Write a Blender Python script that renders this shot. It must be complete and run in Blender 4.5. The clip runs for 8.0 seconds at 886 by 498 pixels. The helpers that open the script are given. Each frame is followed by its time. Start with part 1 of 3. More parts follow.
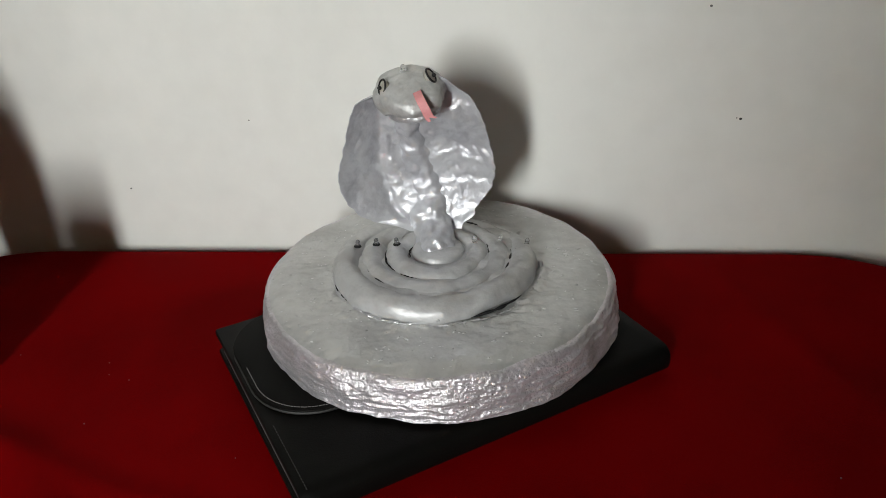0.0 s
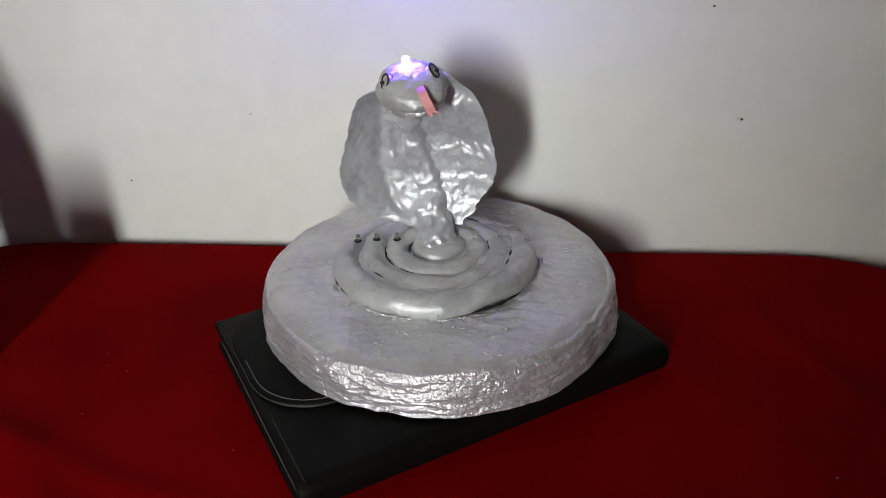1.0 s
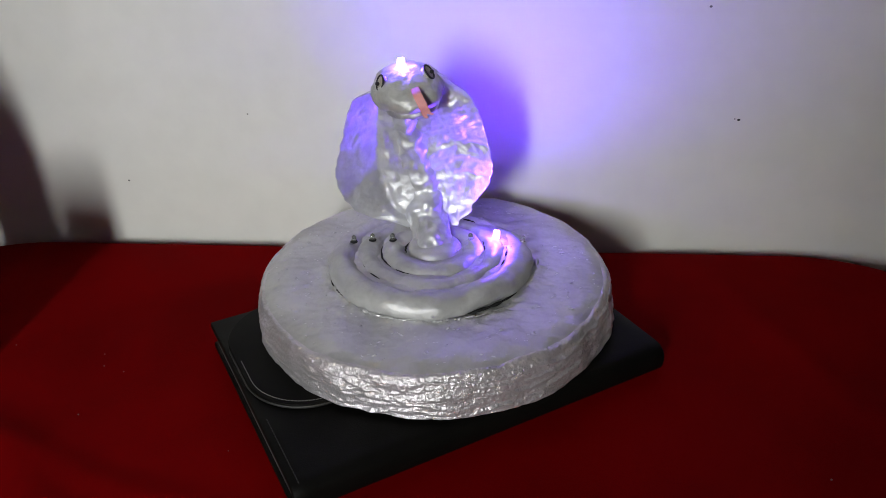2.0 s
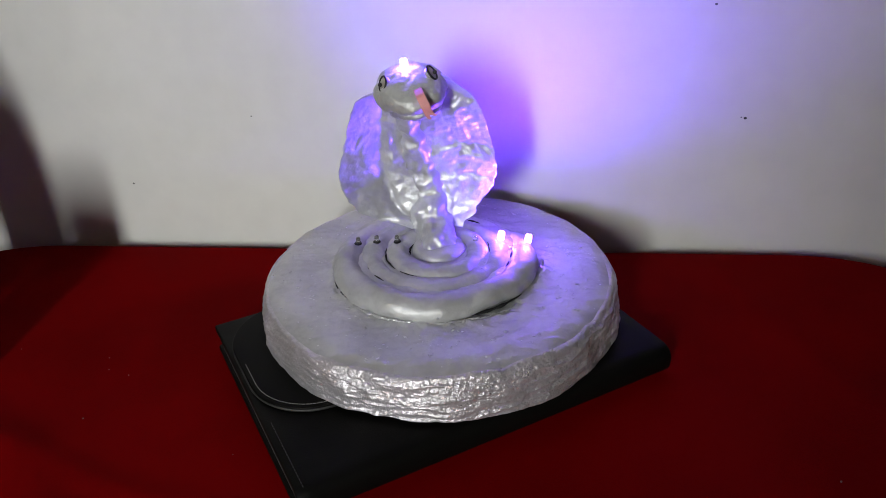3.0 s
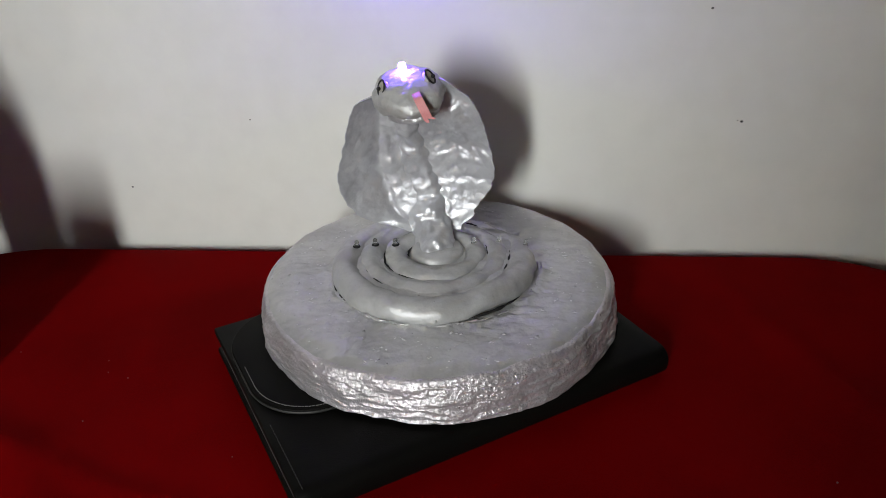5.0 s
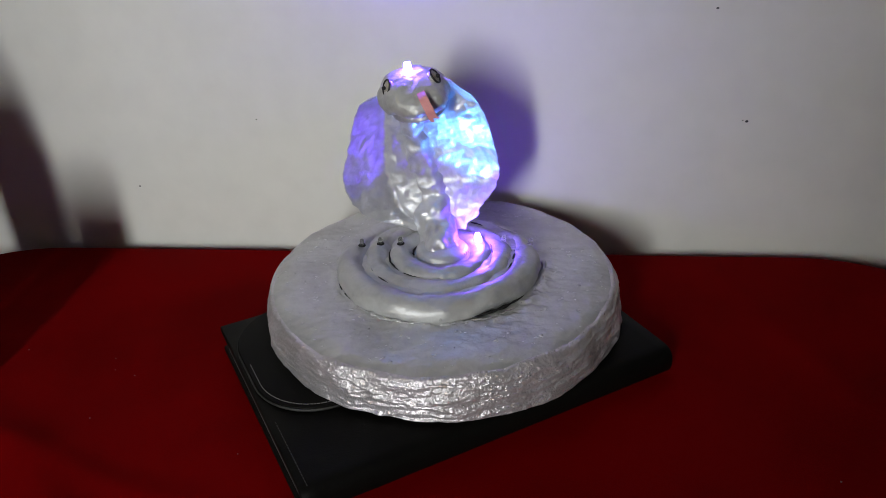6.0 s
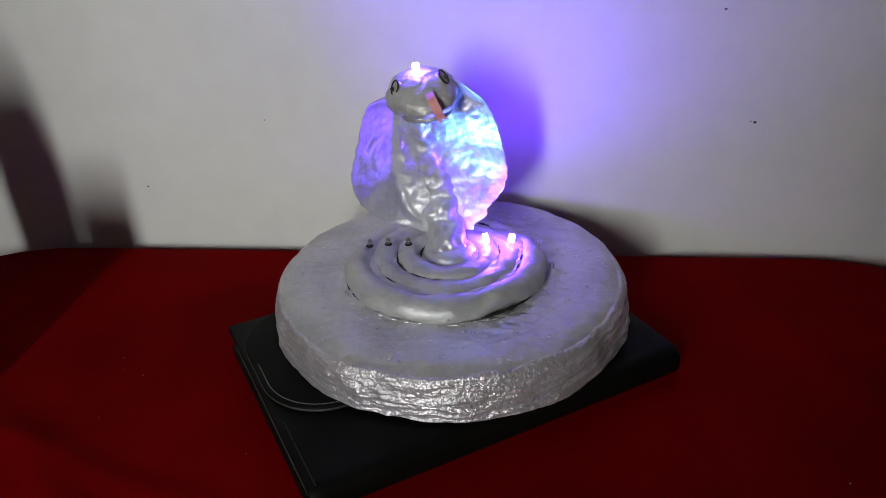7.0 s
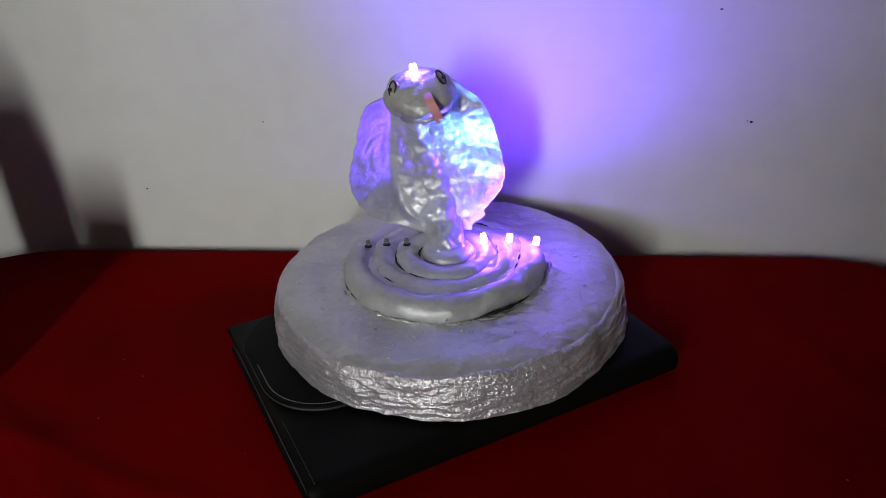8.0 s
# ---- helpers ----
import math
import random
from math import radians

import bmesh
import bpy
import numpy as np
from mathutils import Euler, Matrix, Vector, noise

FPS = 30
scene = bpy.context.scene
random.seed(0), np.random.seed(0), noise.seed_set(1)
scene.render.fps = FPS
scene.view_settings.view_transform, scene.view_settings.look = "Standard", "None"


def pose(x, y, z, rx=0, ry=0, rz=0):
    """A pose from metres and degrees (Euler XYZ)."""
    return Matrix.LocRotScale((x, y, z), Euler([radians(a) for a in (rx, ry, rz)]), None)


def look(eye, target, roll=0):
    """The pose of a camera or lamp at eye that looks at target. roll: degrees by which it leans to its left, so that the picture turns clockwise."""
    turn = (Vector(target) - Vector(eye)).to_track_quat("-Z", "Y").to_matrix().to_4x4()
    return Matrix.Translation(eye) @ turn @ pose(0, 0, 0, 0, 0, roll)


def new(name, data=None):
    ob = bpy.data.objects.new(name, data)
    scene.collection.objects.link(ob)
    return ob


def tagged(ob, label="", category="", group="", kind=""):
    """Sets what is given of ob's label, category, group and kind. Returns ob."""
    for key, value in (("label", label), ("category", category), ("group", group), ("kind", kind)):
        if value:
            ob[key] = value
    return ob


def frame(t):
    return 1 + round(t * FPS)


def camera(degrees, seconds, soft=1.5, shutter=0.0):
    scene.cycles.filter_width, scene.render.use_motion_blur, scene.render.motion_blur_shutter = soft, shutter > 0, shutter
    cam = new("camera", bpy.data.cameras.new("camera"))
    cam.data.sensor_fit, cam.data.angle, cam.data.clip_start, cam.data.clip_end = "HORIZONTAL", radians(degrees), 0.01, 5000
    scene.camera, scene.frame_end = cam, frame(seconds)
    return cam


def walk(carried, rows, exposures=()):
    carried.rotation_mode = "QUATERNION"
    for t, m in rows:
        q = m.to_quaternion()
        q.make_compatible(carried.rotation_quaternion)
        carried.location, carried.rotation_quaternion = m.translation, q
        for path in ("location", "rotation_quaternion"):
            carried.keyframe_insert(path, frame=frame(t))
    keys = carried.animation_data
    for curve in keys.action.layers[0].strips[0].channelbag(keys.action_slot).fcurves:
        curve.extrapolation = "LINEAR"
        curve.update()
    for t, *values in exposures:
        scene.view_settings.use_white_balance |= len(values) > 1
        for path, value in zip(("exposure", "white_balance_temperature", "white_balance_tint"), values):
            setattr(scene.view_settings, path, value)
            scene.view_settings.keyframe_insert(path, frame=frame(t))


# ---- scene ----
TABLE = 0.75                       # height of the cloth
TOP = 0.8172                       # height of the disc's upper face
ROOM = pose(0, 0, 0, 0, 0, -6.505)  # the room, turned against the model to fit the camera's view

# ---- camera ----
cam = camera(58.5, 8.0, soft=0.6)
PATH = [
    (0.0, -0.0027, -0.5887, 1.1672, 60.571, 2.257, -2.034),
    (0.5, -0.0019, -0.5844, 1.1628, 60.047, 1.714, -2.271),
    (1.0, -0.0050, -0.5910, 1.1649, 60.539, 1.467, -1.780),
    (1.5, -0.0026, -0.5912, 1.1678, 60.345, 1.318, -1.740),
    (3.0, 0.0031, -0.5863, 1.1666, 60.366, 2.089, -1.335),
    (3.5, 0.0018, -0.5893, 1.1681, 60.235, 2.159, -1.423),
    (4.0, 0.0020, -0.5880, 1.1672, 60.481, 2.197, -1.451),
    (4.5, 0.0021, -0.5879, 1.1682, 60.526, 2.026, -1.616),
    (6.0, 0.0041, -0.5921, 1.1680, 60.646, 2.200, -1.036),
    (6.5, 0.0023, -0.5919, 1.1679, 60.620, 2.207, -0.884),
    (7.0, 0.0018, -0.5928, 1.1680, 60.740, 2.298, -0.668),
    (7.5, 0.0013, -0.5947, 1.1688, 60.791, 2.356, -0.678),
    (8.0, 0.0027, -0.5964, 1.1671, 60.946, 2.485, -0.830),
]
walk(cam, [(t, pose(x, y, z, a, b, c)) for t, x, y, z, a, b, c in PATH],
     exposures=[(0.0, 0.0), (0.5, -0.08), (1.0, -0.1), (1.5, -0.28), (2.1, -0.35), (3.0, -0.42), (3.5, -0.22), (4.0, -0.05), (4.5, -0.1), (5.0, -0.2), (6.0, -0.52), (6.5, -0.6), (7.5, -0.82), (8.0, -0.88)])

# ---- world and light ----
world = bpy.data.worlds.new("sky")
scene.world = world
world.use_nodes = True
sky = world.node_tree.nodes.new("ShaderNodeTexSky")
sky.sky_type, sky.sun_disc = "NISHITA", False
sky.sun_elevation, sky.sun_rotation = radians(35), radians(40)
world.node_tree.links.new(sky.outputs[0], world.node_tree.nodes["Background"].inputs[0])
world.node_tree.nodes["Background"].inputs[1].default_value = 0.1

SLOT_X, SLOT_Z, SLOT_W, SLOT_H = -0.4985, 1.516, 0.165, 0.76   # an added, unseen slot behind the camera that shapes the light
FRONT_Y, WALL_Y, REVEAL = -2.1, 0.1659, 0.80
# Unseen key light; its direction follows the shadows, a window is only assumed.
key_lamp = bpy.data.lights.new("key_light", "AREA")
key_lamp.shape, key_lamp.size, key_lamp.size_y = "RECTANGLE", 0.36, 1.20
key_lamp.energy, key_lamp.color = 160.0, (0.975, 1.0, 0.985)
lamp = new("key_light", key_lamp)
lamp.matrix_basis = ROOM @ look((-0.63, FRONT_Y - REVEAL - 0.02, 1.76), (0.0, 0.0, 0.90))


# ---- materials ----
def material(name, base, rough=0.5, metal=0.0, second=None, scale=20.0, fine=200.0, bump=0.0, bump_scale=300.0,
             spec=0.5, sheen=0.0, patch=(0.42, 0.62), rough_span=0.1, coat=0.0, grains=0.0):
    """A surface with two scales of colour change, changing roughness and fine relief."""
    m = bpy.data.materials.new(name)
    m.use_nodes = True
    nt = m.node_tree
    b = nt.nodes["Principled BSDF"]
    coord = nt.nodes.new("ShaderNodeTexCoord")

    def noisy(s, detail):
        n = nt.nodes.new("ShaderNodeTexNoise")
        n.inputs["Scale"].default_value, n.inputs["Detail"].default_value = s, detail
        nt.links.new(coord.outputs["Object"], n.inputs["Vector"])
        return n
    big, small = noisy(scale, 4.0), noisy(fine, 3.0)
    add = nt.nodes.new("ShaderNodeMath")
    add.operation = "MULTIPLY_ADD"
    nt.links.new(small.outputs["Fac"], add.inputs[0])
    add.inputs[1].default_value = 0.35
    nt.links.new(big.outputs["Fac"], add.inputs[2])
    ramp = nt.nodes.new("ShaderNodeValToRGB")
    ramp.color_ramp.elements[0].position, ramp.color_ramp.elements[1].position = patch[0] + 0.17, patch[1] + 0.17
    ramp.color_ramp.elements[0].color = (*base, 1)
    ramp.color_ramp.elements[1].color = (*(second or [c * 0.86 for c in base]), 1)
    nt.links.new(add.outputs[0], ramp.inputs["Fac"])
    nt.links.new(ramp.outputs["Color"], b.inputs["Base Color"])
    span = nt.nodes.new("ShaderNodeMapRange")
    span.inputs["To Min"].default_value, span.inputs["To Max"].default_value = rough - rough_span, rough + rough_span
    nt.links.new(big.outputs["Fac"], span.inputs["Value"])
    nt.links.new(span.outputs[0], b.inputs["Roughness"])
    b.inputs["Metallic"].default_value = metal
    b.inputs["Specular IOR Level"].default_value = spec
    b.inputs["Sheen Weight"].default_value = sheen
    b.inputs["Coat Weight"].default_value = coat
    if bump:
        rel = noisy(bump_scale, 5.0)
        bp = nt.nodes.new("ShaderNodeBump")
        bp.inputs["Strength"].default_value, bp.inputs["Distance"].default_value = bump, 0.002
        high = rel.outputs["Fac"]
        if grains:
            # scattered grains of paint, a few tenths of a millimetre high
            cells = nt.nodes.new("ShaderNodeTexVoronoi")
            cells.inputs["Scale"].default_value = grains
            nt.links.new(coord.outputs["Object"], cells.inputs["Vector"])
            dot = nt.nodes.new("ShaderNodeMapRange")
            dot.inputs["From Min"].default_value, dot.inputs["From Max"].default_value = 0.13, 0.03
            dot.inputs["To Max"].default_value = 1.3
            nt.links.new(cells.outputs["Distance"], dot.inputs["Value"])
            summed = nt.nodes.new("ShaderNodeMath")
            nt.links.new(rel.outputs["Fac"], summed.inputs[0])
            pick = nt.nodes.new("ShaderNodeMath")
            pick.operation, pick.inputs[1].default_value = "GREATER_THAN", 0.62
            nt.links.new(cells.outputs["Color"], pick.inputs[0])
            some = nt.nodes.new("ShaderNodeMath")
            some.operation = "MULTIPLY"
            nt.links.new(dot.outputs[0], some.inputs[0])
            nt.links.new(pick.outputs[0], some.inputs[1])
            nt.links.new(some.outputs[0], summed.inputs[1])
            high = summed.outputs[0]
        nt.links.new(high, bp.inputs["Height"])
        nt.links.new(bp.outputs["Normal"], b.inputs["Normal"])
    return m


SILVER = material("silver_paint", (0.58, 0.58, 0.575), 0.38, 0.58, (0.50, 0.50, 0.495), 22, 160, 0.8, 95, rough_span=0.14, grains=80)
# The faint pink-violet tint puts the red cloth's reflection into the paint colour.
SILVER_SIDE = material("silver_paint_crinkled", (0.69, 0.65, 0.69), 0.31, 0.60, (0.54, 0.52, 0.535), 34, 260, 0.85, 300, rough_span=0.1, grains=170)
# Paler than the plinth's paint: the grains' glints are put into the colour.
GLINT_GRAIN = material("silver_paint_glint", (0.80, 0.80, 0.80), 0.28, 0.25, (0.70, 0.70, 0.70), 60, 300)
SILVER_WET = material("silver_paint_glossy", (0.60, 0.60, 0.61), 0.32, 0.60, (0.48, 0.475, 0.49), 40, 260, 0.50, 210, rough_span=0.14)
SILVER_SOFT = material("silver_paint_hood", (0.64, 0.645, 0.67), 0.44, 0.54, (0.50, 0.50, 0.53), 30, 160, 0.60, 130, rough_span=0.14)
SILVER_MATT = material("silver_paint_dull", (0.60, 0.60, 0.59), 0.52, 0.46, (0.47, 0.47, 0.46), 50, 160, 0.55, 170, rough_span=0.14, grains=150)
SILVER_COIL = material("silver_paint_coil", (0.58, 0.58, 0.58), 0.54, 0.50, (0.48, 0.48, 0.48), 34, 150, 0.5, 130, rough_span=0.14, grains=95)
CLOTH = material("red_cloth", (0.168, 0.0004, 0.0011), 0.8, 0.0, (0.125, 0.0003, 0.0008), 6, 900, 0.10, 1600, spec=0.02)
PLASTER = material("wall_paint", (0.76, 0.755, 0.715), 0.7, 0.0, (0.71, 0.705, 0.665), 2.2, 30, 0.05, 120, spec=0.25)
# Colours of the unseen room, chosen for the strength and warmth of bounced light.
BOUNCE_PAINT = material("beige_bounce_paint", (0.66, 0.54, 0.37), 0.7, 0.0, None, 2.2, 30, 0.05, 120)
CEILING = material("ceiling_paint", (0.82, 0.76, 0.65), 0.8, 0.0, None, 2, 40, 0.05, 90)
FLOOR = material("floor_tile", (0.26, 0.19, 0.12), 0.5, 0.0, (0.20, 0.145, 0.09), 3, 60, 0.05, 80)
LEATHER = material("black_leather", (0.0048, 0.0044, 0.0037), 0.52, 0.0, (0.0038, 0.0035, 0.003), 30, 500, 0.14, 900, spec=0.075)
# Edge leather in a lighter tone than the cover.
LEATHER_EDGE = material("lighter_leather_edge", (0.034, 0.033, 0.031), 0.5, 0.0, (0.018, 0.018, 0.017), 60, 500, 0.2, 700)
THREAD = material("grey_thread", (0.17, 0.165, 0.16), 0.8, 0.0, None, 300, 2000)
PAGES = material("grey_lining", (0.13, 0.13, 0.132), 0.6, 0.0, (0.06, 0.06, 0.06), 40, 900)
PINK = material("pink_card", (0.72, 0.30, 0.30), 0.6, 0.0, (0.66, 0.26, 0.27), 60, 700, 0.05, 900)
BLACK = material("black_wire", (0.012, 0.011, 0.010), 0.4, 0.0, None, 100, 900)
IRIS = material("eye_card", (0.42, 0.40, 0.34), 0.45, 0.0, (0.32, 0.30, 0.26), 200, 900)
# Flat black that stands in for shade in holes and open joints.
RECESS_SHADE = material("recess_shade", (0.006, 0.006, 0.006), 0.8, 0.0, None, 200, 900)
WOOD = material("dark_wood", (0.13, 0.07, 0.04), 0.45, 0.0, (0.08, 0.045, 0.026), 8, 90, 0.05, 200)
WHITE_FRAME = material("white_frame_paint", (0.75, 0.75, 0.73), 0.4, 0.0, None, 5, 80)
DARK_GLAZE = material("dark_glaze", (0.05, 0.04, 0.035), 0.35, 0.0, (0.03, 0.025, 0.02), 20, 300)


def clear_plastic():
    m = bpy.data.materials.new("clear_resin")
    m.use_nodes = True
    b = m.node_tree.nodes["Principled BSDF"]
    b.inputs["Base Color"].default_value = (0.95, 0.96, 0.97, 1)
    b.inputs["Transmission Weight"].default_value = 0.88
    b.inputs["Roughness"].default_value, b.inputs["IOR"].default_value = 0.06, 1.45
    return m


def glow(name, colour, strength):
    m = bpy.data.materials.new(name)
    m.use_nodes = True
    b = m.node_tree.nodes["Principled BSDF"]
    b.inputs["Base Color"].default_value = (0.1, 0.1, 0.12, 1)
    b.inputs["Emission Color"].default_value = (*colour, 1)
    b.inputs["Emission Strength"].default_value = strength
    return m


RESIN = clear_plastic()
VIOLET = (0.155, 0.047, 1.0)
LED_SIDE = glow("led_glow", (0.145, 0.042, 1.0), 640.0)
LED_CROWN = glow("led_glow_crown", (0.12, 0.055, 1.0), 800.0)
LED_BEAM = glow("led_beam", VIOLET, 62000.0)
# Tinted towards cyan so that its brightest spots read as clipped highlights.
LED_HOT = glow("led_beam_blue", (0.06, 0.30, 1.0), 250000.0)



# ---- building helpers ----
def mesh_of(name, bm, mat, smooth=True):
    me = bpy.data.meshes.new(name)
    bmesh.ops.recalc_face_normals(bm, faces=bm.faces)
    bm.to_mesh(me)
    bm.free()
    me.materials.append(mat)
    for p in me.polygons:
        p.use_smooth = smooth
    return me


def part(name, bm, mat, parent, label="", smooth=True):
    ob = new(name, mesh_of(name, bm, mat, smooth))
    ob.parent = parent
    return tagged(ob, label)


def thing(name, label, category, m=None, group=""):
    ob = new(name)
    ob.empty_display_size = 0.02
    if m is not None:
        ob.matrix_basis = m
    return tagged(ob, label, category, group)


def box(bm, x0, x1, y0, y1, z0, z1, bevel=0.0, segments=2):
    vs = bmesh.ops.create_cube(bm, size=1)["verts"]
    bmesh.ops.transform(bm, matrix=Matrix.LocRotScale(((x0 + x1) / 2, (y0 + y1) / 2, (z0 + z1) / 2), None, (x1 - x0, y1 - y0, z1 - z0)), verts=vs)
    if bevel:
        es = list({e for v in vs for e in v.link_edges})
        bmesh.ops.bevel(bm, geom=es, offset=bevel, segments=segments, affect="EDGES", profile=0.5)
    return bm


def rings(bm, loops, close=True, cap_first=False, cap_last=False):
    """Skins a row of vertex loops, all with the same count."""
    made = [[bm.verts.new(p) for p in loop] for loop in loops]
    n = len(made[0])
    for a, b in zip(made, made[1:]):
        for i in range(n if close else n - 1):
            j = (i + 1) % n
            bm.faces.new((a[i], a[j], b[j], b[i]))
    if cap_first:
        bm.faces.new(made[0][::-1])
    if cap_last:
        bm.faces.new(made[-1])
    return made


def lathe(profile, n=32):
    """A turned body from (radius, height) pairs, closed at both ends."""
    bm = bmesh.new()
    rings(bm, [[(r * math.cos(k * math.tau / n), r * math.sin(k * math.tau / n), z) for k in range(n)] for r, z in profile],
          cap_first=True, cap_last=True)
    return bm


def tube(path, radii, n=20, lump=0.0, scale=60.0, squash=1.0):
    """A closed tube along points, with lumps."""
    bm = bmesh.new()
    loops = []
    pts = [Vector(p) for p in path]
    for i, p in enumerate(pts):
        way = (pts[min(i + 1, len(pts) - 1)] - pts[max(i - 1, 0)]).normalized()
        side = way.cross(Vector((0, 0, 1)))
        side = side.normalized() if side.length > 0.05 else Vector((1, 0, 0))
        up = side.cross(way).normalized()
        loop = []
        for k in range(n):
            a = k * math.tau / n
            d = side * math.cos(a) + up * math.sin(a) * squash
            q = p + d * radii[i]
            if lump:
                q += d * lump * (noise.noise(q * scale) + 0.5 * noise.noise(q * scale * 2.7))
            loop.append(q)
        loops.append(loop)
    rings(bm, loops, cap_first=True, cap_last=True)
    return bm


def smooth_path(points, per=10):
    """Catmull-Rom through (x, y, z, r) rows."""
    rows = [np.array(p, float) for p in points]
    rows = [2 * rows[0] - rows[1], *rows, 2 * rows[-1] - rows[-2]]
    out = []
    for i in range(1, len(rows) - 2):
        a, b, c, d = rows[i - 1:i + 3]
        for k in range(per):
            t = k / per
            out.append(0.5 * (2 * b + (c - a) * t + (2 * a - 5 * b + 4 * c - d) * t * t + (3 * b - a - 3 * c + d) * t ** 3))
    out.append(rows[-2])
    return [tuple(o[:3]) for o in out], [float(o[3]) for o in out]


# ---- the room ----
def structure(name, bm, mat, label, category):
    ob = new(name, mesh_of(name, bm, mat, False))
    ob.matrix_basis = ROOM
    return tagged(ob, label, category, kind="structure")


X0, X1, H = -2.3, 2.2, 2.6
wall_back = structure("wall_north", box(bmesh.new(), X0, X1, WALL_Y, WALL_Y + 0.12, 0, H), PLASTER, "plain off-white painted wall with small specks", "wall")
# Side walls, floor and ceiling are unseen, added to bounce a warm fill.
structure("wall_west", box(bmesh.new(), X0 - 0.12, X0, FRONT_Y - REVEAL - 0.06, WALL_Y + 0.12, 0, H), BOUNCE_PAINT, "unseen side wall, beige for warm bounced light", "wall")
structure("wall_east", box(bmesh.new(), X1, X1 + 0.12, FRONT_Y - REVEAL - 0.06, WALL_Y + 0.12, 0, H), BOUNCE_PAINT, "unseen side wall, beige for warm bounced light", "wall")
structure("floor", box(bmesh.new(), X0 - 0.12, X1 + 0.12, FRONT_Y - REVEAL - 0.06, WALL_Y + 0.12, -0.1, -0.002), FLOOR, "unseen tan floor that sets the bounced light", "floor")
structure("ceiling", box(bmesh.new(), X0 - 0.12, X1 + 0.12, FRONT_Y - REVEAL - 0.06, WALL_Y + 0.12, H + 0.002, H + 0.12), CEILING, "unseen warm-white ceiling that bounces light", "ceiling")
# an unseen front wall; its slanting slot is added to narrow the light pool
bm = bmesh.new()
near = [(SLOT_X - SLOT_W / 2, SLOT_Z - SLOT_H / 2), (SLOT_X + SLOT_W / 2, SLOT_Z - SLOT_H / 2), (SLOT_X + SLOT_W / 2, SLOT_Z + SLOT_H / 2), (SLOT_X - SLOT_W / 2, SLOT_Z + SLOT_H / 2)]
far = [(-0.62 + (x - SLOT_X) * 2.75, 1.76 + (z - SLOT_Z) * 1.6) for x, z in near]
room = [(X0, 0), (X1, 0), (X1, H), (X0, H)]
back = FRONT_Y - REVEAL
made = rings(bm, [[(x, FRONT_Y, z) for x, z in near], [(x, back, z) for x, z in far], [(x, back, z) for x, z in room], [(x, FRONT_Y, z) for x, z in room], [(x, FRONT_Y, z) for x, z in near]])
bmesh.ops.remove_doubles(bm, verts=bm.verts, dist=1e-6)
structure("wall_south", bm, BOUNCE_PAINT, "unseen thick wall with an added slot that shapes the light", "wall")
# The frame round the slot is added too and stays out of view.
bm = bmesh.new()
(fx0, fz0), (fx1, fz1) = far[0], far[2]
for a, b, c, d in ((fx0 - 0.03, fx0, fz0 - 0.03, fz1 + 0.03), (fx1, fx1 + 0.03, fz0 - 0.03, fz1 + 0.03), (fx0, fx1, fz0 - 0.03, fz0), (fx0, fx1, fz1, fz1 + 0.03)):
    box(bm, a, b, back - 0.05, back - 0.002, c, d, 0.004)
structure("slot_frame", bm, WHITE_FRAME, "unseen white frame added round the light slot", "window")

# specks and chips on the wall paint
for x, z, r in ((-0.3488, -0.0014, 0.0013), (-0.2051, 0.0750, 0.0009), (0.2846, 0.0713, 0.0016), (0.2807, 0.0723, 0.0008), (0.2435, 0.1798, 0.0014)):
    bm = bmesh.new()
    bmesh.ops.create_icosphere(bm, subdivisions=2, radius=r, matrix=Matrix.Translation((x, WALL_Y, TOP + z)) @ Matrix.Diagonal((1, 0.4, 0.8, 1)))
    part("speck", bm, THREAD if r < 0.00155 else LEATHER_EDGE, wall_back)


# ---- table and cloth ----
TX0, TX1, TY0, TY1, TR = -0.61, 0.52, -0.52, 0.147, 0.17


def outline(x0, x1, y0, y1, r, per):
    """Points round a rectangle with rounded corners, evenly spaced."""
    pts = []
    corners = ((x1 - r, y1 - r, 0), (x0 + r, y1 - r, 90), (x0 + r, y0 + r, 180), (x1 - r, y0 + r, 270))
    for cx, cy, a in corners:
        for k in range(13):
            w = radians(a + k * 7.5)
            pts.append((cx + r * math.cos(w), cy + r * math.sin(w)))
    pts = [np.array(p) for p in pts]
    run = [0.0]
    for a, b in zip(pts, pts[1:] + pts[:1]):
        run.append(run[-1] + float(np.linalg.norm(b - a)))
    out = []
    closed = pts + pts[:1]
    for k in range(per):
        s = run[-1] * k / per
        i = max(j for j in range(len(pts)) if run[j] <= s)
        f = (s - run[i]) / max(run[i + 1] - run[i], 1e-9)
        out.append(closed[i] * (1 - f) + closed[i + 1] * f)
    return out


def make_table():
    t = thing("table", "wooden table covered by a red cloth", "table", ROOM)
    bm = bmesh.new()
    edge = outline(TX0 + 0.004, TX1 - 0.004, TY0 + 0.004, TY1 - 0.004, TR, 96)
    rings(bm, [[(x, y, z) for x, y in edge] for z in (TABLE - 0.040, TABLE - 0.012)], cap_first=True, cap_last=True)
    part("tabletop", bm, WOOD, t, smooth=False)
    for x in (TX0 + 0.16, TX1 - 0.16):
        for y in (TY0 + 0.14, TY1 - 0.14):
            part("leg", box(bmesh.new(), x - 0.03, x + 0.03, y - 0.03, y + 0.03, 0, TABLE - 0.040, 0.004), WOOD, t, smooth=False)


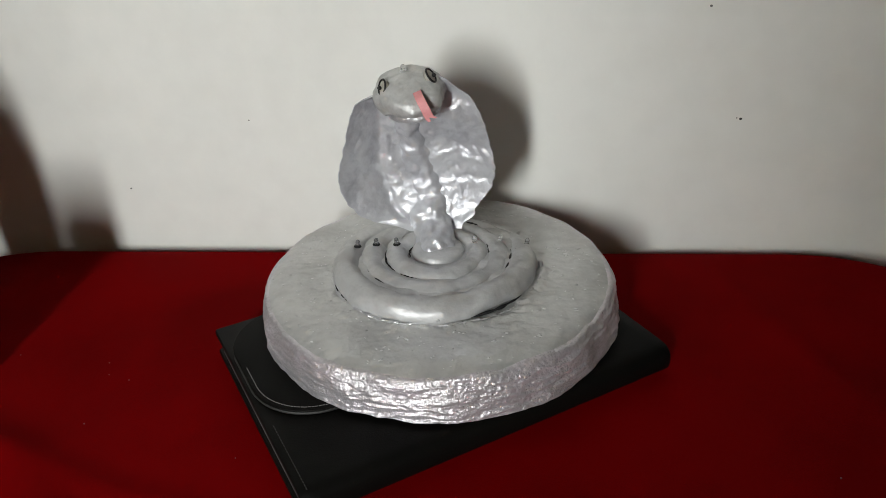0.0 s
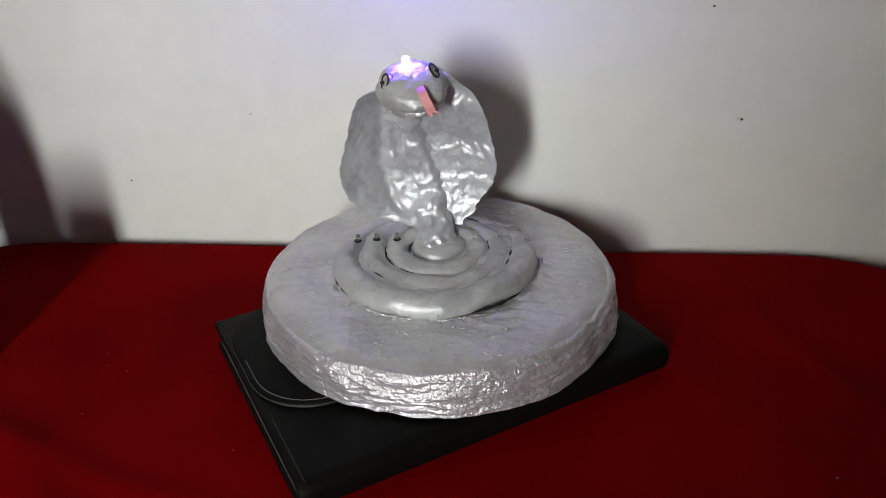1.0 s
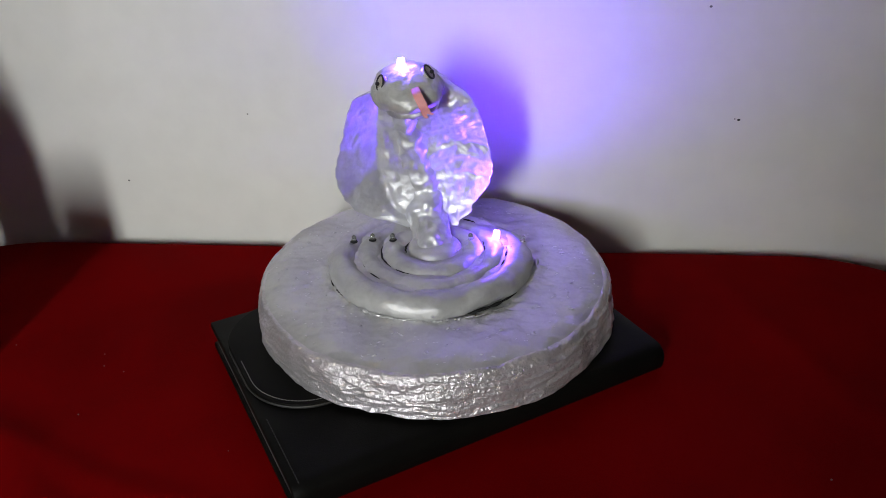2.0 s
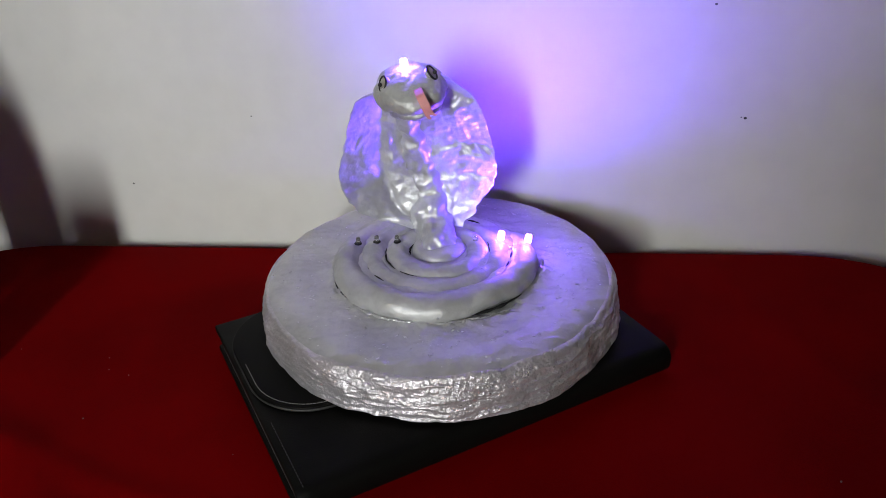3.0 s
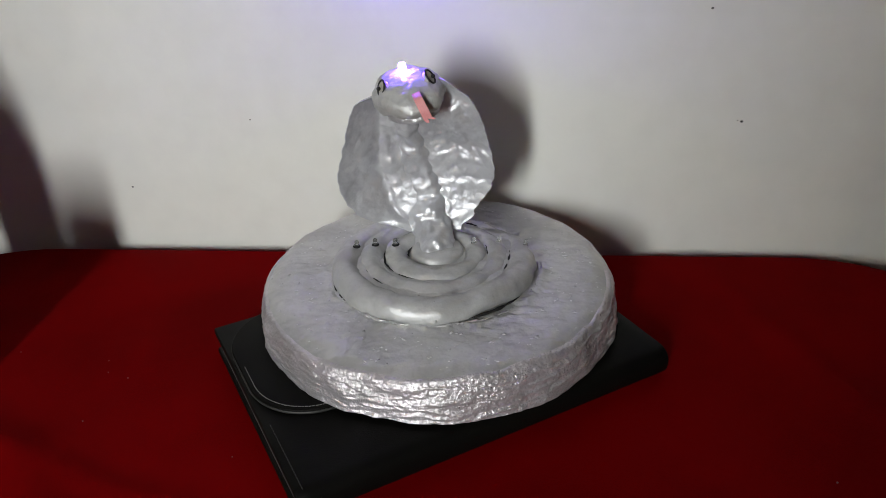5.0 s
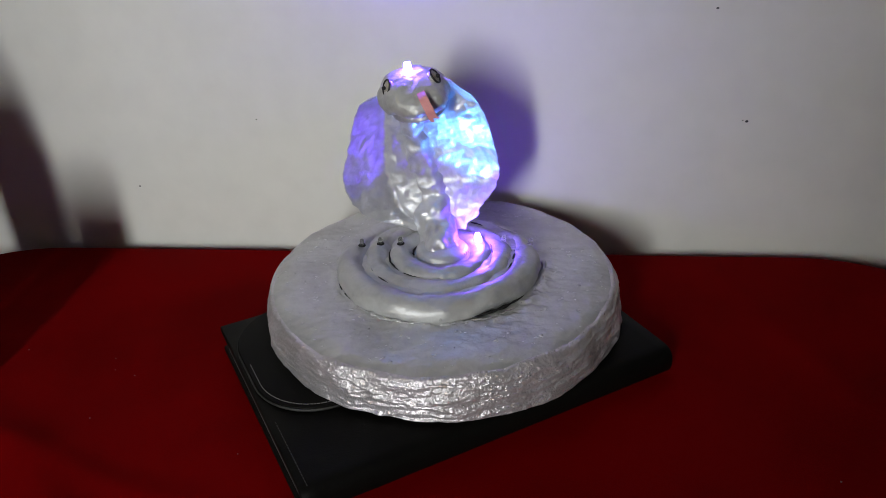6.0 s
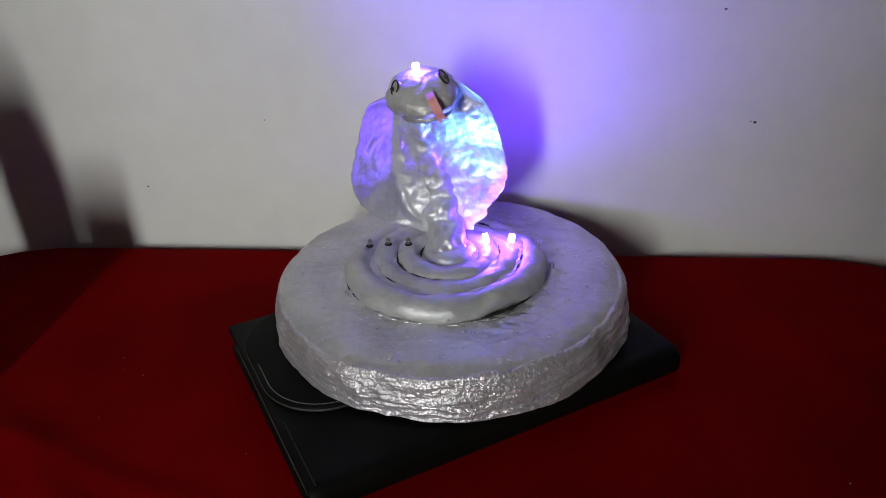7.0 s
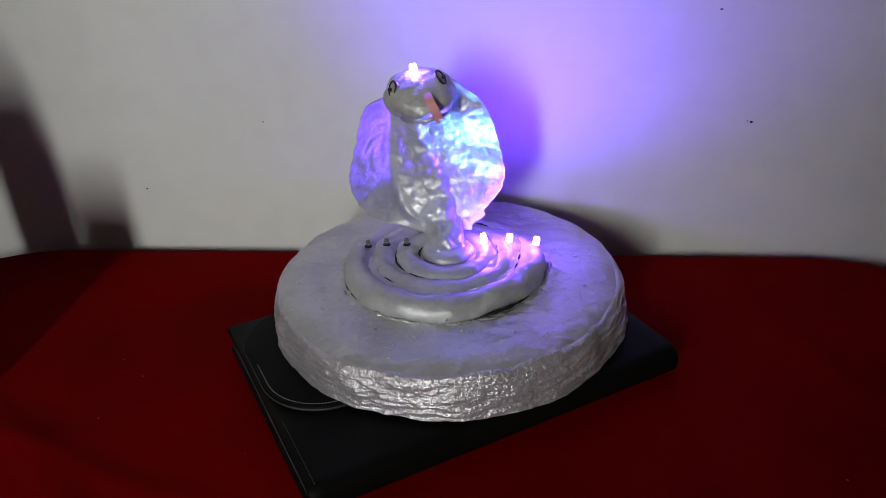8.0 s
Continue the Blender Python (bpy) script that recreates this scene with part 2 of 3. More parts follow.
def cloth_height(x, y):
    p = Vector((x, y, 0.3))
    h = 0.0048 * noise.noise(p * 5.5) + 0.0030 * noise.noise(p * 12)
    for a, b, c, w, k in ((0.62, 0.78, -0.33, 0.018, 0.0035), (0.25, 0.97, -0.24, 0.013, 0.0026), (0.85, -0.52, 0.36, 0.02, 0.0035), (0.93, 0.36, 0.29, 0.016, 0.0026)):
        d = (a * x + b * y - c + 0.012 * noise.noise(p * 9)) / w
        h += k * math.exp(-d * d)
    return (h - 0.0004) * (0.12 if x * x + (y + 0.05) ** 2 < 0.0009 else min(1.0, max(0.08, (math.hypot(x, y + 0.03) - 0.19) / 0.08)))


def make_cloth():
    n = 300
    edge = outline(TX0, TX1, TY0, TY1, TR, n)
    mid = np.array(((TX0 + TX1) / 2, (TY0 + TY1) / 2))
    bm = bmesh.new()
    loops = []
    for k in range(1, 70):
        s = k / 69 * 0.985
        loops.append([(*(mid + (e - mid) * s), TABLE + cloth_height(*(mid + (e - mid) * s)) * (1 - s ** 12)) for e in edge])
    for k in range(1, 8):
        a = k / 7 * math.pi / 2
        loops.append([(*(mid + (e - mid) * (0.985 + 0.015 * math.sin(a))), TABLE - 0.007 * (1 - math.cos(a))) for e in edge])
    for k in range(1, 14):
        z = TABLE - 0.007 - 0.018 * k
        loop = []
        for i, e in enumerate(edge):
            out = 1 + 0.0016 * k * math.sin(i * math.tau * 24 / n + 1.3 * math.sin(i * 0.11)) * (0 if e[1] > TY1 - 0.1 else 1)
            loop.append((*(mid + (e - mid) * out), z))
        loops.append(loop)
    rings(bm, loops, cap_first=True)
    ob = new("tablecloth", mesh_of("tablecloth", bm, CLOTH))
    ob.matrix_basis = ROOM
    tagged(ob, "deep red cloth with faint creases spread over the table", "tablecloth")
    # specks of lint
    rng = random.Random(4)
    bits = [(-0.29, -0.052), (-0.283, -0.068), (-0.262, -0.075), (-0.38, -0.04), (-0.14, -0.165), (-0.275, -0.13), (0.29, -0.17)]
    for x, y in bits:
        b = bmesh.new()
        bmesh.ops.create_icosphere(b, subdivisions=1, radius=rng.uniform(0.0005, 0.0008), matrix=Matrix.Translation((x, y, TABLE + cloth_height(x, y) + 0.0004)))
        part("lint", b, THREAD, ob)


make_table()
make_cloth()


# ---- black portfolio under the model ----
FW, FD, FA = 0.3162, 0.2217, 26.4
BODY_TOP, FLAP_TOP = 0.0262, 0.0298


def make_portfolio():
    t = thing("portfolio_case", "black leather portfolio case with stitched flap, lying closed on red cloth", "portfolio", pose(-0.0978, -0.2160, TABLE + 0.0002, 0, 0, FA))

    def slab(x0, x1, y0, y1, z0, z1, r, soft, mat, name, label="", lift=0.0):
        bm = bmesh.new()
        loops = []
        steps = 6
        for k in range(steps + 1):
            a = math.pi / 2 * k / steps
            o, z = soft * (1 - math.sin(a)), z0 + soft * (1 - math.cos(a))
            loops.append([(x, y, z) for x, y in outline(x0 + o, x1 - o, y0 + o, y1 - o, max(r - o, 0.0008), 120)])
        for k in range(steps + 1):
            a = math.pi / 2 * k / steps
            o, z = soft * (1 - math.cos(a)), z1 - soft * (1 - math.sin(a))
            loops.append([(x, y, z) for x, y in outline(x0 + o, x1 - o, y0 + o, y1 - o, max(r - o, 0.0008), 120)])
        rings(bm, loops, cap_first=True, cap_last=True)
        return part(name, bm, mat, t, label)
    slab(0.0024, FW - 0.004, 0.008, FD - 0.003, 0.0056, 0.0204, 0.006, 0.002, PAGES, "lining", "grey inner lining between the covers")
    # one sheet of leather goes round the long front side

    def profile(inset):
        thick, bend, n = 0.0055, 0.0125, 24
        outer, inner = [], []
        for k in range(n + 1):
            a = -math.pi / 2 - math.pi * k / n
            c, v = math.cos(a), math.sin(a)
            ey, ez = abs(c) ** 0.8 * (1 if c > 0 else -1), abs(v) ** 0.8 * (1 if v > 0 else -1)
            outer.append((bend + (bend + 0.0017 - inset) * ey, BODY_TOP / 2 + (BODY_TOP / 2 - inset) * ez))
            inner.append((bend + (bend + 0.0017 - thick + inset) * ey, BODY_TOP / 2 + (BODY_TOP / 2 - thick + inset) * ez))
        ends = [(FD - inset, BODY_TOP - inset), (FD - inset, BODY_TOP - thick + inset)]
        return [(FD - inset, inset), *outer, *ends, *inner[::-1], (FD - inset, thick - inset)]
    bm = bmesh.new()
    steps = [(0.0, 0.0014), (0.0004, 0.0006), (0.0012, 0.0)] + [(0.0012 + (FW - 0.0024) * i / 30, 0.0) for i in range(1, 30)] + [(FW - 0.0012, 0.0), (FW - 0.0004, 0.0006), (FW, 0.0014)]
    rings(bm, [[(x, y, z) for y, z in profile(o)] for x, o in steps], cap_first=True, cap_last=True)
    cover = part("cover", bm, LEATHER, t, "black leather cover wrapped round the spine")
    flap = slab(0.0040, FW - 0.0040, 0.0695, FD - 0.001, BODY_TOP, FLAP_TOP, 0.052, 0.0014, LEATHER, "flap", "black flap with a rounded corner")
    rim = [(x, y, BODY_TOP + 0.0012) for x, y in outline(0.0037, FW - 0.0037, 0.0692, FD - 0.0012, 0.052, 160)]
    bm = bmesh.new()
    rings(bm, [[(x + 0.0007 * math.cos(a) * nx, y + 0.0007 * math.cos(a) * ny, z + 0.0012 * math.sin(a)) for (x, y, z), (nx, ny) in
                zip(rim, [(1 if x < FW / 2 else -1, 0) if 0.115 < y < 0.17 else (0, 1 if y < 0.12 else -1) for x, y, z in rim])]
               for a in [k * math.tau / 6 for k in range(7)]])
    part("flap_edge", bm, LEATHER_EDGE, t, "lighter leather edge")
    # stitches, each a short thread
    st = bmesh.new()
    bmesh.ops.create_cube(st, size=1)
    bmesh.ops.transform(st, matrix=Matrix.Diagonal((0.0022, 0.0006, 0.0005, 1)), verts=st.verts)
    me = mesh_of("stitch", st, THREAD, False)
    ring = outline(0.0080, FW - 0.0080, 0.0735, FD - 0.004, 0.048, 300)
    for i in range(300):
        (x, y), (u, v) = ring[i], ring[(i + 1) % 300]
        if y < 0.15 and x < 0.16:
            s = new("stitch", me)
            s.parent, s.matrix_basis = flap, Matrix.Translation((x, y, FLAP_TOP + 0.0001)) @ Matrix.Rotation(math.atan2(v - y, u - x), 4, "Z")
    dark = me.copy()
    dark.materials[0] = LEATHER_EDGE
    for i in range(22):
        s = new("stitch", dark)
        s.parent, s.matrix_basis = cover, Matrix.Translation((0.0062, 0.006 + i * 0.0033, BODY_TOP + 0.0001)) @ Matrix.Rotation(math.pi / 2, 4, "Z")
    return t


make_portfolio()

# ---- unseen things beside the view, added to throw the soft shadows on the wall ----
bm = lathe([(0.001, 0), (0.031, 0.0005), (0.034, 0.006), (0.034, 0.19), (0.030, 0.222), (0.022, 0.250), (0.020, 0.262), (0.001, 0.263)], 40)
ob = new("bottle", mesh_of("bottle", bm, DARK_GLAZE))
ob.matrix_basis = ROOM @ pose(-0.486, -0.11, TABLE + 0.0006)
tagged(ob, "unseen bottle-shaped object on the red cloth, added to throw a shadow", "bottle")
bm = lathe([(0.001, 0), (0.024, 0.0005), (0.027, 0.004), (0.031, 0.142), (0.029, 0.144), (0.025, 0.010), (0.001, 0.008)], 36)
ob = new("tumbler", mesh_of("tumbler", bm, DARK_GLAZE))
ob.matrix_basis = ROOM @ pose(-0.421, -0.115, TABLE + 0.0006)
tagged(ob, "unseen tumbler-shaped object on the red cloth, added to throw a shadow", "tumbler")


# ---- the cobra light model ----
model = thing("cobra_lamp", "handmade silver-painted cobra with small lights on a plinth", "cobra model", pose(0, 0, TOP))
DISC_R, DISC_H = 0.1485, 0.0372


def fbm(p, scale, octaves=3):
    return sum(noise.noise(Vector(p) * scale * 2.1 ** k) / 1.9 ** k for k in range(octaves))


def rim_radius(a):
    c, s = math.cos(a), math.sin(a)
    return DISC_R + 0.0016 * noise.noise(Vector((c * 2.2, s * 2.2, 4.0))) + 0.0009 * noise.noise(Vector((c * 9, s * 9, 7.0)))


def make_disc():
    """The top sheet and the crinkled side of the plinth."""
    n = 640
    ways = [(math.cos(i * math.tau / n), math.sin(i * math.tau / n), rim_radius(i * math.tau / n)) for i in range(n)]
    bm = bmesh.new()
    loops = []
    for k in range(91):
        f = 0.004 + 0.996 * k / 90
        loop = []
        for c, s, rim in ways:
            r = f * (rim - 0.004)
            x, y = r * c, r * s
            z = 0.0014 * fbm((x, y, 1.7), 22) + 0.0007 * fbm((x * 0.5, y, 3.1), 100, 2)
            z += 0.0024 * max(0, noise.noise(Vector((x * 70, y * 150, 2.0))) - 0.32)
            # crust of paper and glue round the coil
            away = (r - 0.0905 - 0.003 * noise.noise(Vector((x, y, 9.0)) * 25)) / 0.0056
            z += 0.0032 * math.exp(-away * away) * max(0.0, 0.35 + noise.noise(Vector((x, y, 6.0)) * 75) + 0.4 * noise.noise(Vector((x, y, 8.0)) * 220))
            # the coil lies on a low mound
            up = min(1.0, max(0.0, (0.0800 - r) / 0.008))
            z += 0.0126 * up * up * (3 - 2 * up)
            bank = max(0.0, f - 0.88) / 0.12
            z -= 0.0040 * bank ** 2.4 * (1 + 0.5 * noise.noise(Vector((c * 5, s * 5, 2.0))))
            z += 0.0012 * bank * noise.noise(Vector((x * 0.6, y, 5.0)) * 90)
            loop.append((x, y, z))
        loops.append(loop)
    last = loops[-1]
    rings(bm, loops, cap_first=True)
    top = part("plinth_top", bm, SILVER, model, "flat silver-painted plinth top with specks")
    bm = bmesh.new()
    loops = [last]
    rows = 70
    for k in range(1, rows + 1):
        g = k / rows
        loop = []
        for (c, s, rim), (lx, ly, lz) in zip(ways, last):
            r = rim - 0.004 + 0.004 * min(1.0, (g * 6) ** 0.5) + 0.0045 * g + 0.0014 * math.sin(g * math.pi)
            z = -0.0040 - (DISC_H - 0.0040) * g
            q = Vector((c * r, s * r, z * 2.0))
            bend = 0.010 * noise.noise(q * 30)
            # torn layers of paper that run round the plinth
            layer = noise.noise(Vector((c * r * 26, s * r * 26, (z + 0.5 * bend) * 180)))
            flake = noise.noise(Vector((c * r * 60 + 3, s * r * 60, (z - 0.4 * bend) * 330)))
            d = 0.0026 * noise.noise(q * 22) + 0.0007 * fbm(q, 50) + 0.0015 * (0.4 - 1.6 * abs(layer)) - 0.0009 * abs(flake) - 0.0012 * abs(noise.noise(q * 70 + Vector((bend, bend, 0)) * 60))
            d += 0.0003 * abs(noise.noise(q * 260)) - 0.0005 * abs(noise.noise(Vector((c * 9, s * 9, z * 420))))
            calm = min(1.3, max(0.55, 0.9 + 0.9 * noise.noise(Vector((c * 3, s * 3, z * 25)))))
            r += (d + 0.0008) * calm * min(1.0, g * 5)
            z += 0.0010 * noise.noise(q * 80) * math.sin(g * math.pi)
            if g == 1:
                z = -DISC_H + 0.0007 * max(0.0, noise.noise(Vector((c * 14, s * 14, 1.0))))
            w = min(1.0, g * 8)
            loop.append((c * r + 0.0015 * g, s * r - 0.0025 * g, z * w + (lz - 0.003 * g) * (1 - w)))
        loops.append(loop)
    loops.append([(x * 0.97, y * 0.97, -DISC_H) for x, y, z in loops[-1]])
    rings(bm, loops, cap_last=True)
    part("plinth_side", bm, SILVER_SIDE, model, "crinkled silver foil-like plinth side")


make_disc()

def make_specks():
    """Grains and dried drops of paint scattered over the plinth's top, coloured pale for glints."""
    rng = random.Random(11)
    bm = bmesh.new()
    for k in range(280):
        a, r = rng.uniform(0, math.tau), 0.143 * rng.uniform(0.42, 1.0) ** 0.5
        if r < 0.092:
            continue
        size = rng.choice((0.00028, 0.00034, 0.0004, 0.0005, 0.0007))
        m = Matrix.Translation((r * math.cos(a), r * math.sin(a), 0.0006)) @ Matrix.Rotation(rng.uniform(-1.0, 1.0), 4, "Z") @ Matrix.Diagonal((size * rng.uniform(1.0, 4.5), size * rng.uniform(0.8, 1.5), size * 0.7, 1))
        bmesh.ops.create_icosphere(bm, subdivisions=1, radius=1, matrix=m)
    part("paint_specks", bm, GLINT_GRAIN, model, "silver paint grains, coloured pale to stand for glints")["kind"] = "stuff"


make_specks()

RINGS = (0.0752, 0.0538, 0.0338)     # radii of the three turns
TUBE_R = (0.0126, 0.0106, 0.0108)    # and their thickness


def make_coil():
    """Three turns of the body; each passes to the next behind the neck."""
    path, radii = [], []
    per = 150
    for turn in range(3):
        r0 = RINGS[turn]
        r1 = RINGS[turn + 1] if turn < 2 else 0.018
        for i in range(per):
            f = i / per
            a = radians(70) - f * math.tau
            blend = max(0.0, (f - 0.86) / 0.14)
            blend = blend * blend * (3 - 2 * blend)
            r = r0 + (r1 - r0) * blend
            start = min(1.0, i / 30) if turn == 0 else 1.0
            deg = math.degrees(a) % 360
            lift = 0.0040 * math.exp(-((deg - 304) / 15) ** 2) if turn == 0 else 0.0
            shift = (0.0022, 0.0012, 0.0005)[turn]
            x, y = r * math.cos(a) - shift, r * math.sin(a) + 0.003 - shift
            z = 0.0052 + 0.0012 * turn + lift + 0.0008 * noise.noise(Vector((x, y, 0)) * 40)
            path.append((x, y, z - (1 - start) * 0.006))
            radii.append((TUBE_R[turn] + 0.0011 * noise.noise(Vector((x, y, 5)) * 30)) * (0.35 + 0.65 * start) - 0.55 * lift)
    bm = tube(path, radii, 40, 0.0019, 50, 0.92)
    return part("coiled_body", bm, SILVER_COIL, model, "coiled silver snake body with dark joints")


make_coil()


def make_crust():
    """Crumbs of glue and paper along the foot of the outer turn."""
    path, radii = [], []
    for i in range(420):
        a = radians(158 + i * 200 / 419)
        r = 0.0888 + 0.0022 * max(0.0, -math.cos(a - radians(55))) + 0.0012 * noise.noise(Vector((math.cos(a) * 12, math.sin(a) * 12, 3.0)))
        x, y = r * math.cos(a), r * math.sin(a) + 0.003
        deg = math.degrees(a)
        gap = math.exp(-((deg - 306) / 15) ** 2)
        path.append((x * (1 + 0.02 * gap), y * (1 + 0.02 * gap), 0.0003 + 0.0006 * noise.noise(Vector((x, y, 0)) * 160)))
        radii.append(max(0.0004, 0.0013 + 0.0012 * noise.noise(Vector((x, y, 1)) * 120) + 0.0007 * noise.noise(Vector((x, y, 2)) * 330)) * (1 - 0.6 * gap))
    part("glue_crust", tube(path, radii, 12, 0.0009, 500), SILVER_WET, model, "crumbly crust of glue and silver paint")


make_crust()


def joint(r, a0, a1, z, wide):
    """A black strip for the shade in a joint along a turn, tapering out at both ends."""
    path, radii = [], []
    for i in range(25):
        f = i / 24
        a = radians(a0 + (a1 - a0) * f)
        rr = r + 0.0006 * noise.noise(Vector((math.cos(a) * 9, math.sin(a) * 9, r * 40)))
        path.append((rr * math.cos(a), rr * math.sin(a) + 0.003, z))
        radii.append(0.0001 + wide * math.sin(math.pi * f) ** 0.7 * (0.8 + 0.4 * noise.noise(Vector((f * 9, r * 90, 1)))))
    part("joint_shade", tube(path, radii, 10, 0, 1, 0.8), RECESS_SHADE, model, "black strip standing for the shade in an open joint")


for r, a0, a1, z, wide in ((0.0864, -80, -40, 0.0016, 0.0017), (0.0632, -30, 2, 0.0126, 0.0012), (0.0446, -8, 14, 0.0134, 0.0011), (0.0446, 168, 218, 0.0130, 0.0009),
                           (0.0446, 222, 248, 0.0130, 0.0009), (0.0632, 200, 232, 0.0126, 0.0007), (0.0610, 50, 64, 0.0130, 0.0013), (0.0236, 150, 196, 0.0140, 0.0010), (0.0905, 196, 214, 0.0012, 0.0008)):
    joint(r, a0, a1, z, wide)


def make_neck():
    bm = bmesh.new()
    loops = []
    prof = [(0.0005, 0.0192), (0.012, 0.0190), (0.0195, 0.0178), (0.0225, 0.0150), (0.0235, 0.008), (0.0235, 0.001)]
    for r, z in prof:
        loop = []
        for i in range(72):
            a = i * math.tau / 72
            x, y = 0.0012 + r * math.cos(a), 0.006 + r * math.sin(a)
            loop.append((x, y, z + 0.0006 * noise.noise(Vector((x, y, 3)) * 80) * (z > 0.002)))
        loops.append(loop)
    rings(bm, loops, cap_first=True, cap_last=True)
    part("inner_coil", bm, SILVER_COIL, model)
    path, radii = smooth_path([
        (0.0010, 0.0110, 0.0080, 0.0185), (0.0000, 0.0180, 0.0200, 0.0165), (-0.0030, 0.0325, 0.0330, 0.0170),
        (-0.0051, 0.0460, 0.0480, 0.0175), (-0.0110, 0.0475, 0.0772, 0.0165), (-0.0165, 0.0395, 0.1109, 0.0135),
        (-0.0210, 0.0260, 0.1301, 0.0110), (-0.0180, 0.0120, 0.1460, 0.0130)], 16)
    part("neck", tube(path, radii, 96, 0.0054, 50), SILVER_SOFT, model, "lumpy silver neck ridge")


make_neck()

# height, left edge, right edge of the spread hood
HOOD = ((0.0182, -0.0190, 0.0200), (0.0247, -0.0372, 0.0270), (0.0300, -0.0529, 0.0314), (0.0395, -0.0660, 0.0370), (0.0525, -0.0735, 0.0444),
        (0.0640, -0.0770, 0.0507), (0.0718, -0.0788, 0.0518), (0.0840, -0.0790, 0.0523), (0.1070, -0.0724, 0.0477), (0.1340, -0.0647, 0.0406),
        (0.1486, -0.0587, 0.0334), (0.1522, -0.0535, 0.0305), (0.1595, -0.0340, 0.0226), (0.1680, -0.0190, 0.0130))


def hood_row(z):
    zs = [h[0] for h in HOOD]
    return float(np.interp(z, zs, [h[1] for h in HOOD])), float(np.interp(z, zs, [h[2] for h in HOOD]))


def hood_point(u, z, back=0.0):
    xl, xr = hood_row(z)
    xc = float(np.interp(z, (0.03, 0.06, 0.085, 0.11, 0.16), (0.0, -0.0047, -0.011, -0.016, -0.016)))
    x = xc + (xr - xc) * u if u > 0 else xc + (xc - xl) * u
    t = min(max((z - 0.03) / 0.06, 0.0), 1.0)
    y = 0.037 - 0.026 * min(max((z - 0.065) / 0.1, 0.0), 1.0) ** 1.7 - (0.003 + 0.013 * t * t * (3 - 2 * t)) * abs(u) ** 2.1
    if u < 0:
        crease = math.exp(-((u + 0.52) / 0.09) ** 2)
        y += 0.0035 * crease
        fold = min(1.0, max(0.0, (-u - 0.48) / 0.5))
        y -= 0.009 * fold * math.sin(math.pi * min(1.0, max(0.0, (z - 0.03) / 0.12))) ** 0.6
    else:
        # the upper half leans out over the lights, with two folds below it
        mid = min(1.0, u / 0.3) * (1 - 0.7 * max(0.0, u - 0.6) / 0.4)
        wave = 0.006 * noise.noise(Vector((x, 2.0, z)) * 26)
        y -= mid * (0.0110 * math.exp(-((z + wave - 0.134) / 0.019) ** 2) + 0.0030 * math.exp(-((z + wave - 0.090) / 0.0085) ** 2) + 0.0016 * math.exp(-((z - wave - 0.063) / 0.007) ** 2))
    # towards its foot the hood comes forward and clasps the neck
    clasp = float(np.interp(z, (0.02, 0.035, 0.05, 0.068), (0.0085, 0.0070, 0.0035, 0.0)))
    y -= clasp
    rough = 0.0004 + 0.0005 * min(1.0, max(0.0, u + 0.15) * 3)
    w = 0.0020 * fbm((x, 0.3, z), 36) + rough * fbm((x, 0.7, z), 120, 2)
    wind = 0.016 * noise.noise(Vector((x, 4.0, z)) * 30)
    w -= (0.0006 + 1.3 * rough) * abs(noise.noise(Vector((x * 0.95 + 1.6 * wind, 1.1, z * 0.9 - 1.6 * wind)) * 58)) - 0.0008
    w -= 0.0006 * abs(noise.noise(Vector((x * 1.2 - wind, 6.1, z * 0.8 + wind)) * 125)) - 0.0002
    w *= float(np.interp(z, (0.035, 0.085), (0.65, 1.15)))
    edge = max(0.0, abs(u) - 0.9) / 0.1
    w *= 1 - 0.5 * edge
    jag = (0.0016 + 0.0030 * max(0.0, (0.07 - z) / 0.05)) * edge * noise.noise(Vector((u * 3, 0, z * 140)))
    return (x + (jag if u > 0 else -jag), y + w + back, z + 0.52 * clasp + 0.0010 * noise.noise(Vector((x * 60, 2, z * 60))))


def make_hood():
    nu, nv = 170, 170
    us = [-1 + 2 * i / nu for i in range(nu + 1)]
    zs = [0.0185 + (0.168 - 0.0185) * k / nv for k in range(nv + 1)]
    bm = bmesh.new()
    loops = []
    for z in zs:
        front = [hood_point(u, z) for u in us]
        rear = []
        for u in us[::-1]:
            thick = 0.0022 + 0.004 * (1 - u * u) ** 0.5
            rear.append(hood_point(u, z, thick))
        loops.append(front + rear)
    rings(bm, loops, cap_first=True, cap_last=True)
    part("hood", bm, SILVER_SOFT, model, "spread hood of crumpled silver-painted paper")


make_hood()

HEAD = pose(-0.0150, -0.001, 0.1572, 7, -8, 12)


def head_point(a, b):
    """A point of the head in its own space; it looks along -y."""
    x, y, z = math.cos(b) * math.cos(a), math.cos(b) * math.sin(a), math.sin(b)
    narrow = 1 - 0.22 * max(0.0, -y) ** 1.5
    px, py, pz = 0.0275 * x * narrow, 0.0335 * y, 0.0168 * z
    if z < 0:
        pz *= 1.1
        py += 0.014 * z * z * (y < 0)
    px += 0.0015 * (x > 0)
    return Vector((px, py, pz))


